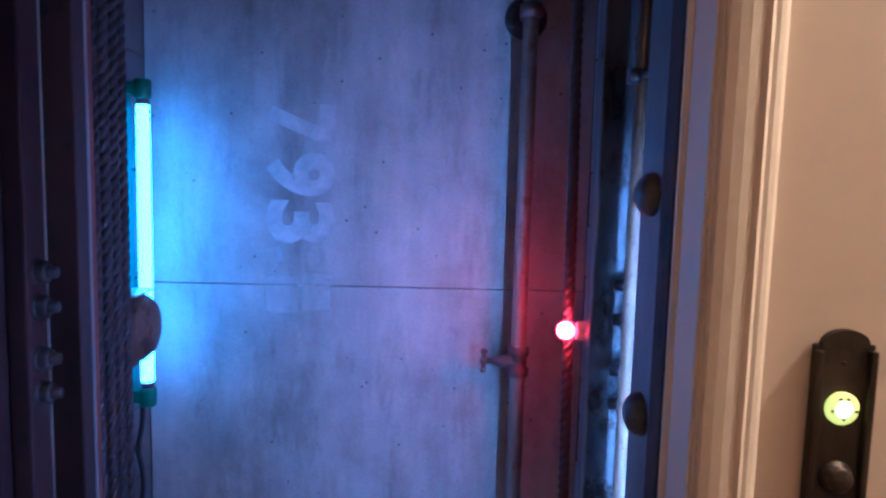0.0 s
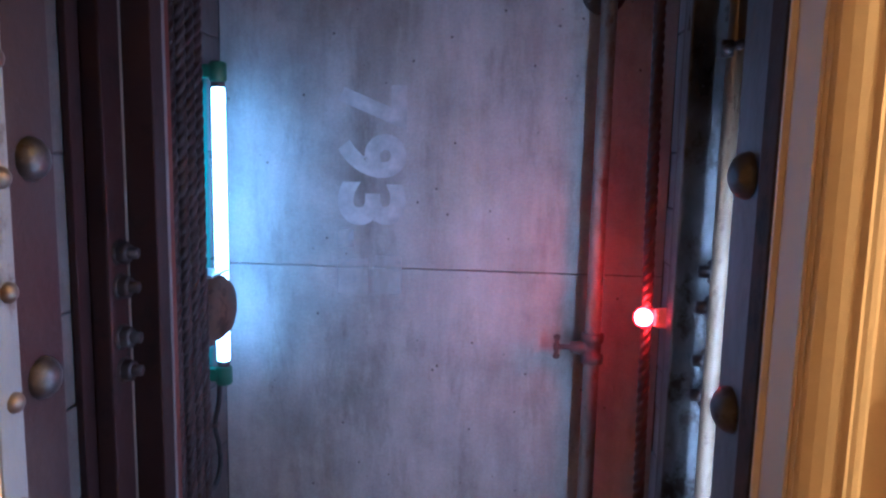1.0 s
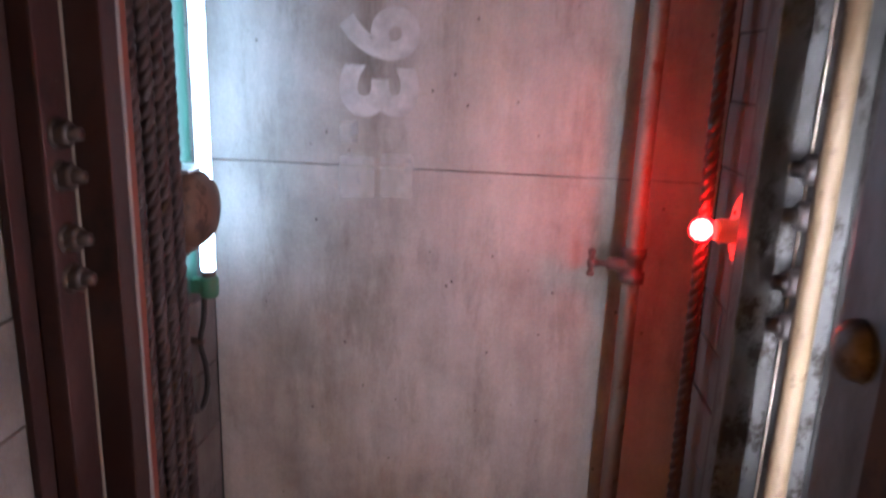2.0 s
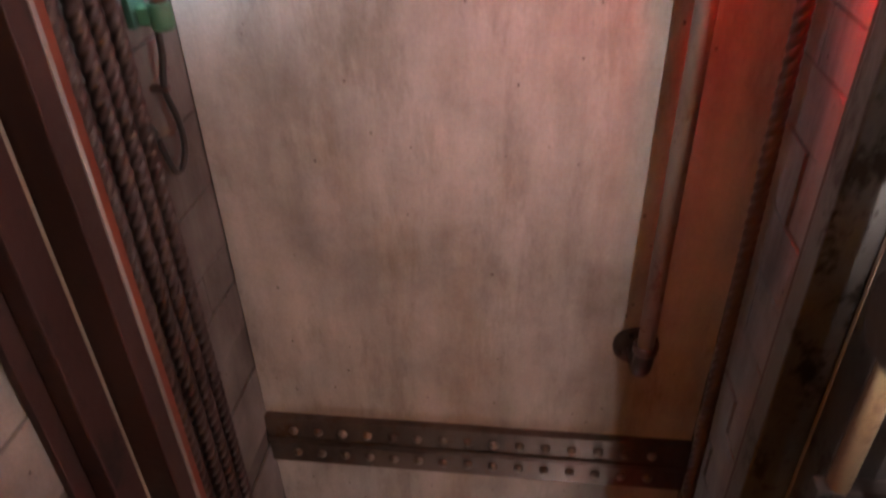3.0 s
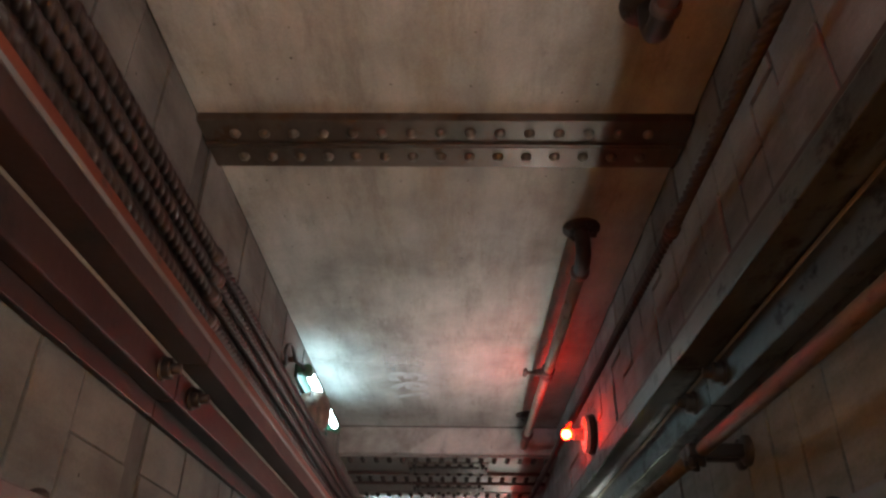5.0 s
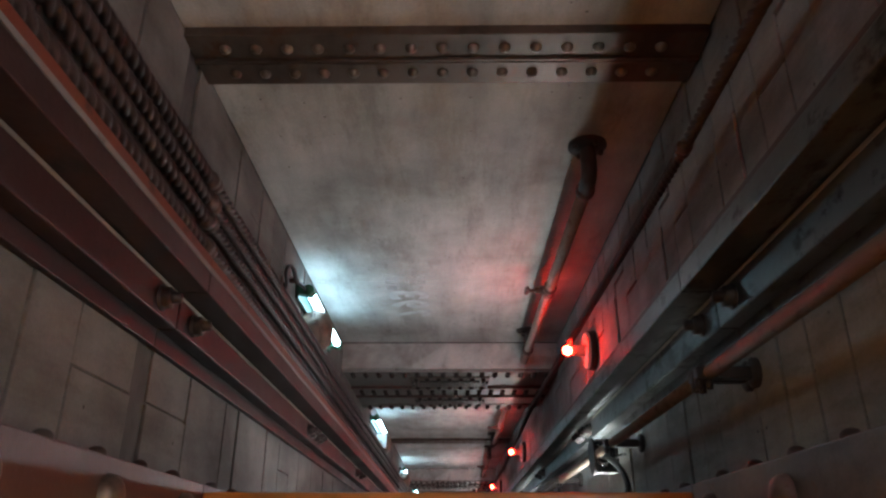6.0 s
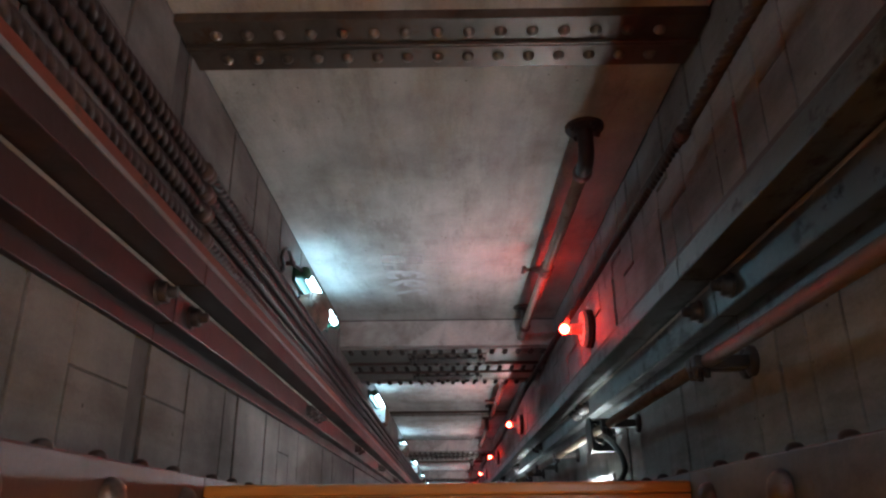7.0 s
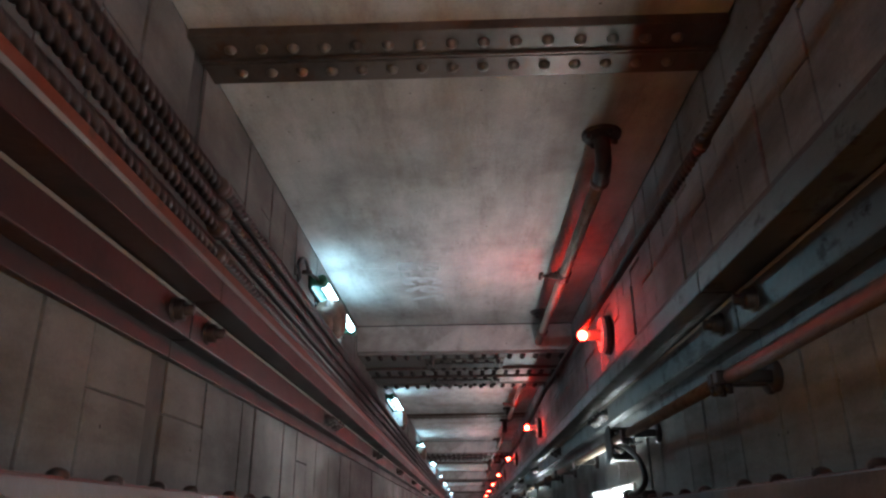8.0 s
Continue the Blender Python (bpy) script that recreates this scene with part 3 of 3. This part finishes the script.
def junction_box():
    w = thing("junction_box", "grey metal junction box with chrome clamps on the conduit", "box", (0.255, 1.21, 0.93))
    rim = [(-0.042, 0.0), (0.030, 0.0), (0.046, 0.022), (0.046, 0.058), (0.030, 0.085), (-0.020, 0.085), (-0.055, 0.052), (-0.055, 0.018)]
    bm = bmesh.new()
    near, far = [[bm.verts.new((u, y, z)) for y, z in rim] for u in (-0.024, -0.019)]
    bm.faces.new(near)
    bm.faces.new(far)
    for i in range(8):
        bm.faces.new([near[i - 1], near[i], far[i], far[i - 1]])
    part("side_plate", bm, M_DARKIRON, w)
    part("back_plate", box(bmesh.new(), -0.0185, 0.046, -0.048, 0.040, 0.030, 0.050, 0.003), M_BLACK, w)
    part("side_wall", box(bmesh.new(), 0.0425, 0.046, -0.048, 0.040, 0.004, 0.0295, 0.001), M_DARKIRON, w)
    for y in (-0.050, 0.037):
        part("flap", box(bmesh.new(), -0.0185, 0.042, y, y + 0.003, 0.002, 0.052, 0.001), M_DARKIRON, w)
    part("clamp_ring", lathe(bmesh.new(), [(0.0125, 0.048), (0.016, 0.049), (0.016, 0.072), (0.0125, 0.073)], 18, put(-0.004, 0.008, 0, Matrix())), M_CHROME, w, "worn chrome clamp")
    nut = mesh_of("clamp_screw", lathe(bmesh.new(), [(0, 0.018), (0.007, 0.016), (0.009, 0), (0, -0.002)], 8), M_CHROME)
    for u, v in ((-0.010, -0.016), (0.008, 0.004), (-0.006, 0.026), (0.010, -0.03)):
        piece("clamp_screw", nut, w, put(u, v, 0.031, pose(0, 0, 0, 180, 0, 0)))
    part("clamp_strap", tube(bmesh.new(), curve_points([(-0.015, -0.02, 0.004), (0.0, -0.028, -0.006), (0.03, -0.012, 0.0), (0.066, 0.0, 0.004)], 5), 0.004, 8), M_CHROME, w)
    return w


every_storey(junction_box())


def work_lamp():
    x, y = 0.253, 1.066
    w = thing("work_lamp", "lit cold-white tube lamp with a black cord", "lamp", (x, y, 0.88), "work lamps")
    part("lamp_glass", lathe(bmesh.new(), [(0, 0.0), (0.002, 0.002), (0.0025, 0.01), (0.0025, 0.65), (0.002, 0.66), (0, 0.662)], 18), M_WORK, w, "glowing white lamp glass")
    # added plate, sized to keep part of the lamp's light off the wall
    part("housing", box(bmesh.new(), 0.014, 0.019, -0.014, 0.030, -0.03, 0.69, 0.001), M_LEDGE, w)
    cap = mesh_of("socket", lathe(bmesh.new(), [(0, 0.0), (0.013, 0.0), (0.013, 0.035), (0.009, 0.05), (0, 0.05)], 18), M_BLACK)
    piece("socket", cap, w, put(0, 0, 0.652, Matrix()))
    piece("socket", cap, w, put(0, 0, 0.008, pose(0, 0, 0, 180, 0, 0)))
    clip = mesh_of("wall_clip", box(bmesh.new(), -0.004, XR - x, -0.010, 0.010, -0.012, 0.012, 0.002), M_IRON)
    piece("wall_clip", clip, w, put(0, 0, 0.675, Matrix()))
    piece("wall_clip", clip, w, put(0, 0, -0.02, Matrix()))
    pts = curve_points([(0.004, 0.138, 0.066), (0.008, 0.125, 0.0), (0.020, 0.085, -0.085), (0.024, 0.035, -0.125), (0.012, 0.004, -0.095), (0.0, 0.0, -0.04)], 6)
    part("cord", tube(bmesh.new(), pts, 0.0075, 10), M_BLACK, w, "black rubber cord")
    return w


every_storey(work_lamp())


# ---- door jambs ----
def jamb(x, out, label):
    w = thing("door_jamb", label, "door frame", (x, 1.0, 0), "lift door jambs")
    o = out

    def bx(x0, x1, y0, y1, z0, z1, b=0.002):
        lo, hi = sorted((x0 * o, x1 * o))
        return box(bmesh.new(), lo, hi, y0 - 1, y1 - 1, z0, z1, b)
    part("post", bx(-0.06, -0.008, 0.9245, YF, 0.001, 2.08), M_IRON, w)
    part("inner_plate", bx(-0.008, 0.0, 0.962, YF - 0.003, 0.001, 2.08, 0.0015), M_JAMBRED if o > 0 else M_JAMB, w)
    part("edge_strip", bx(-0.008, 0.004, 0.9225, 0.960, 0.001, 2.08, 0.002), M_CHIPPED if o > 0 else M_RUST, w)
    big = mesh_of("rivet", dome(0.0245, 0.017, 0.002), M_DOME)
    small = mesh_of("rivet", dome(0.0115, 0.009, 0.001), M_RIVET)
    rim = mesh_of("rivet", dome(0.0115, 0.009, 0.001), M_DARKIRON)
    turn = TO_RIGHT if o > 0 else TO_LEFT
    for i in range(8):
        piece("rivet", big, w, put(0, 1.000 - 1, 0.083 + i * 0.244, turn))
    if o > 0:
        for i in range(17):
            piece("rivet", small, w, put(0.004 * o, 0.946 - 1, 0.113 + i * 0.118, turn))
    for i in range(16):
        piece("rivet", rim, w, put(-0.018 * o, YF - 1 - 0.001, 0.09 + i * 0.12, TO_BACK))
    return w


every_storey(jamb(JL, 1, "blue-grey and oxide steel door jamb with domed rivets"))
every_storey(jamb(JR, -1, "blue-grey steel door jamb with large domed rivets"))


# ---- number painted on the back wall ----
def stencil_number():
    w = thing("painted_number", "faded white stencilled number running down the concrete", "marking", (-0.333, YB, 1.47))
    # reads downwards: the tops of the digits look to +x
    for sign, top in (("7", 0.236), ("9", 0.128), ("3", 0.020)):
        cu = bpy.data.curves.new("numeral", "FONT")
        cu.body, cu.size, cu.align_y, cu.offset = sign, 0.215, "CENTER", 0.009
        tmp = bpy.data.objects.new("numeral", cu)
        scene.collection.objects.link(tmp)
        bpy.context.view_layer.update()
        me = bpy.data.meshes.new_from_object(tmp.evaluated_get(bpy.context.evaluated_depsgraph_get()))
        bpy.data.objects.remove(tmp)
        me.materials.clear()
        me.materials.append(M_STENCIL)
        xs, ys = [v.co.x for v in me.vertices], [v.co.y for v in me.vertices]
        for v in me.vertices:
            v.co.x = (v.co.x - min(xs)) * 0.098 / (max(xs) - min(xs))
            v.co.y = (v.co.y - (max(ys) + min(ys)) / 2) * 0.155 / (max(ys) - min(ys))
        ob = new("numeral", me)
        ob.parent = w
        ob.matrix_basis = Matrix(((0, 1, 0, 0), (0, 0, -1, -0.0015), (-1, 0, 0, top), (0, 0, 0, 1)))
    for x0, x1, z0, z1 in ((-0.0775, -0.040, -0.129, -0.0885), (-0.0775, -0.006, -0.240, -0.155), (0.006, 0.070, -0.235, -0.147)):
        part("worn_bar", box(bmesh.new(), x0, x1, -0.0015, 0.0005, z0, z1, 0.0007), M_FAINT, w)
    return w


every_storey(stencil_number())

# ---- the storeys below: each turned over against the next, in place of mirror reflections ----
for k in range(1, STOREYS):
    if k % 2 == 0:
        m = Matrix.Translation((0, 0, -STOREY * k))
    else:
        m = Matrix.Translation((0, 0, -STOREY * (k - 1))) @ Matrix.Diagonal((1, 1, -1, 1))
    for ob in STOREY_THINGS:
        copy_thing(ob, m @ ob.matrix_basis)

# ---- ends of the shaft ----
w = tagged(new("ceiling", mesh_of("ceiling", box(bmesh.new(), XL - 0.15, XR + 0.15, 0.7, YB + 0.2, STOREY + 0.002, STOREY + 0.15), M_SIDE)), "grimy concrete slab over the lift shaft", "ceiling", kind="structure")
bottom = -STOREY * (STOREYS - 1)
w = tagged(new("floor_pit", mesh_of("floor_pit", box(bmesh.new(), XL - 0.15, XR + 0.15, 0.7, YB + 0.2, bottom - 0.15, bottom - 0.002), M_SIDE)), "dark concrete floor of the shaft pit", "floor", kind="structure")
w = tagged(new("wall_front_below", mesh_of("wall_front_below", box(bmesh.new(), JL - 0.055, JR + 0.055, 0.70, 0.88, bottom, -0.06), M_SIDE)), "bare concrete front wall of the shaft below the landing", "wall", kind="structure")


# ---- landing: sill, casings, hall ----
def door_sill():
    w = thing("door_sill", "glossy golden varnished wooden door sill", "sill", (MID, 1.0, 0))
    part("board", box(bmesh.new(), JL - MID + 0.002, JR - MID - 0.002, -0.095, 0.012, -0.04, 0.006, 0.003), M_WOOD, w)
    part("nosing", box(bmesh.new(), JL - MID + 0.002, JR - MID - 0.002, 0.0125, 0.030, -0.03, 0.009, 0.004), M_WOOD, w)
    return w


door_sill()


def hall_wall(name, x0, x1, y0, y1, z0, z1, label):
    return tagged(new(name, mesh_of(name, box(bmesh.new(), x0, x1, y0, y1, z0, z1), M_WALLPAINT)), label, "wall", kind="structure")


WY = 0.875    # face of the hall's wall
hall_wall("wall_hall_right", JR + 0.0738, 1.7, WY, WY + 0.028, 0, 2.6, "smooth cream painted hall wall")
hall_wall("wall_hall_left", -2.0, JL - 0.0738, WY, WY + 0.028, 0, 2.6, "smooth cream painted hall wall")
hall_wall("wall_hall_over", JL - 0.08, JR + 0.08, WY, WY + 0.028, 2.19, 2.6, "smooth cream painted wall over the door")
hall_wall("wall_hall_east", 1.7, 1.8, -1.6, WY + 0.08, 0, 2.6, "smooth cream painted hall wall")
hall_wall("wall_hall_west", -2.1, -2.0, -1.6, WY + 0.08, 0, 2.6, "smooth cream painted hall wall")
hall_wall("wall_hall_south", -2.1, 1.8, -1.7, -1.6, 0, 2.6, "smooth cream painted hall wall")
tagged(new("floor_hall", mesh_of("floor_hall", box(bmesh.new(), -2.1, 1.8, -1.7, WY + 0.028, -0.06, 0.0), M_CARPET)), "brown carpet of the hall", "floor", kind="structure")
tagged(new("ceiling_hall", mesh_of("ceiling_hall", box(bmesh.new(), -2.1, 1.8, -1.7, 0.88, 2.6, 2.7), M_CEIL)), "plain white hall ceiling", "ceiling", kind="structure")


def casing(name, x, out):
    """The moulded frame round the doorway; out: +1 on the right."""
    w = thing(name, "cream painted moulded door casing", "door frame", (x, WY, 0), kind="structure")
    prof = [(0.0, 0.046), (0.0005, 0.043), (0.0055, 0.041), (0.0055, -0.012), (0.0075, -0.0145), (0.009, -0.012), (0.0115, -0.017), (0.013, -0.0145), (0.0155, -0.019),
            (0.024, -0.0205), (0.034, -0.021), (0.041, -0.0202), (0.046, -0.0188), (0.051, -0.0215), (0.0555, -0.0178), (0.060, -0.0178), (0.066, -0.0155), (0.071, -0.0105), (0.075, -0.003), (0.0755, 0.046)]
    bm = bmesh.new()
    lo = [bm.verts.new((u * out, v, 0.0)) for u, v in prof]
    hi = [bm.verts.new((u * out, v, 2.079)) for u, v in prof]
    for i in range(len(prof)):
        j = (i + 1) % len(prof)
        bm.faces.new([lo[i], lo[j], hi[j], hi[i]])
    bm.faces.new(lo)
    bm.faces.new(hi)
    part("moulding", bm, M_CASING, w)
    return w


casing("trim_right", JR - 0.002, 1)
casing("trim_left", JL + 0.002, -1)
tagged(new("trim_top", mesh_of("trim_top", box(bmesh.new(), JL - 0.13, JR + 0.13, WY - 0.03, WY + 0.009, 2.08, 2.19, 0.006), M_CASING)), "cream painted moulded door head", "door frame", kind="structure")


def call_plate():
    x, z = 0.347, 1.312
    w = thing("call_plate", "dark bronze arched call plate with a lit yellow button", "call button", (x, WY, z))
    bm = box(bmesh.new(), -0.029, 0.029, -0.006, 0.0, -0.20, 0.105, 0.002)
    part("plate", bm, M_BRONZE, w)
    pts = [(-0.022, 0.10), (-0.022, 0.105)] + [(0.022 * math.cos(a), 0.105 + 0.014 * math.sin(a)) for a in [math.pi - k * math.pi / 12 for k in range(13)]] + [(0.022, 0.10)]
    bm = bmesh.new()
    a = [bm.verts.new((u, -0.008, v)) for u, v in pts]
    b = [bm.verts.new((u, 0.0, v)) for u, v in pts]
    for i in range(len(pts)):
        j = (i + 1) % len(pts)
        bm.faces.new([a[i], a[j], b[j], b[i]])
    bm.faces.new(a)
    bm.faces.new(b)
    part("arched_top", bm, M_BRONZE, w)
    for s in (-1, 1):
        part("side_bead", box(bmesh.new(), s * 0.0255 - 0.0035, s * 0.0255 + 0.0035, -0.012, -0.005, -0.20, 0.10, 0.002), M_BRONZE, w)
    me = mesh_of("screw", dome(0.002, 0.0015), M_BLACK)
    piece("screw", me, w, put(0, -0.006, 0.088, TO_FRONT))
    but = part("lit_button", lathe(bmesh.new(), [(0, 0.006), (0.012, 0.006), (0.0155, 0.004), (0.0155, 0)], 24, put(0, -0.006, 0.045, TO_FRONT)), M_BUTTON, w, "glowing yellow call button")
    part("glow_core", lathe(bmesh.new(), [(0, 0.0068), (0.008, 0.0066), (0.0085, 0.006)], 20, put(0, -0.006, 0.045, TO_FRONT)), M_BUTTONCORE, but)
    bm = bmesh.new()
    for u, v, h in ((-0.004, 0.0550, 0.001), (0.003, 0.0550, 0.001), (-0.011, 0.0435, 0.001), (0.0115, 0.0435, 0.001), (0, 0.0355, 0.0008)):
        box(bm, u - 0.0014, u + 0.0014, -0.0136, -0.012, v - h, v + h)
    part("lettering_bars", bm, M_BRONZE, but)
    part("dark_button", lathe(bmesh.new(), [(0, 0.012), (0.010, 0.012), (0.0125, 0.010), (0.0125, 0.004), (0.016, 0.003), (0.016, 0)], 24, put(0, -0.006, -0.022, TO_FRONT)), M_BRONZE, w)
    return w


call_plate()


def hall_lamp():
    w = thing("ceiling_light", "round warm-lit ceiling light of the hall", "lamp", (1.2, 0.70, 2.6))
    part("rim", lathe(bmesh.new(), [(0.11, 0), (0.12, -0.02), (0.11, -0.05), (0.10, -0.05)], 32), M_BRONZE, w)
    part("diffuser", lathe(bmesh.new(), [(0.10, -0.045), (0.085, -0.085), (0.045, -0.105), (0, -0.11)], 32), M_HALL, w)
    return w


hall_lamp()
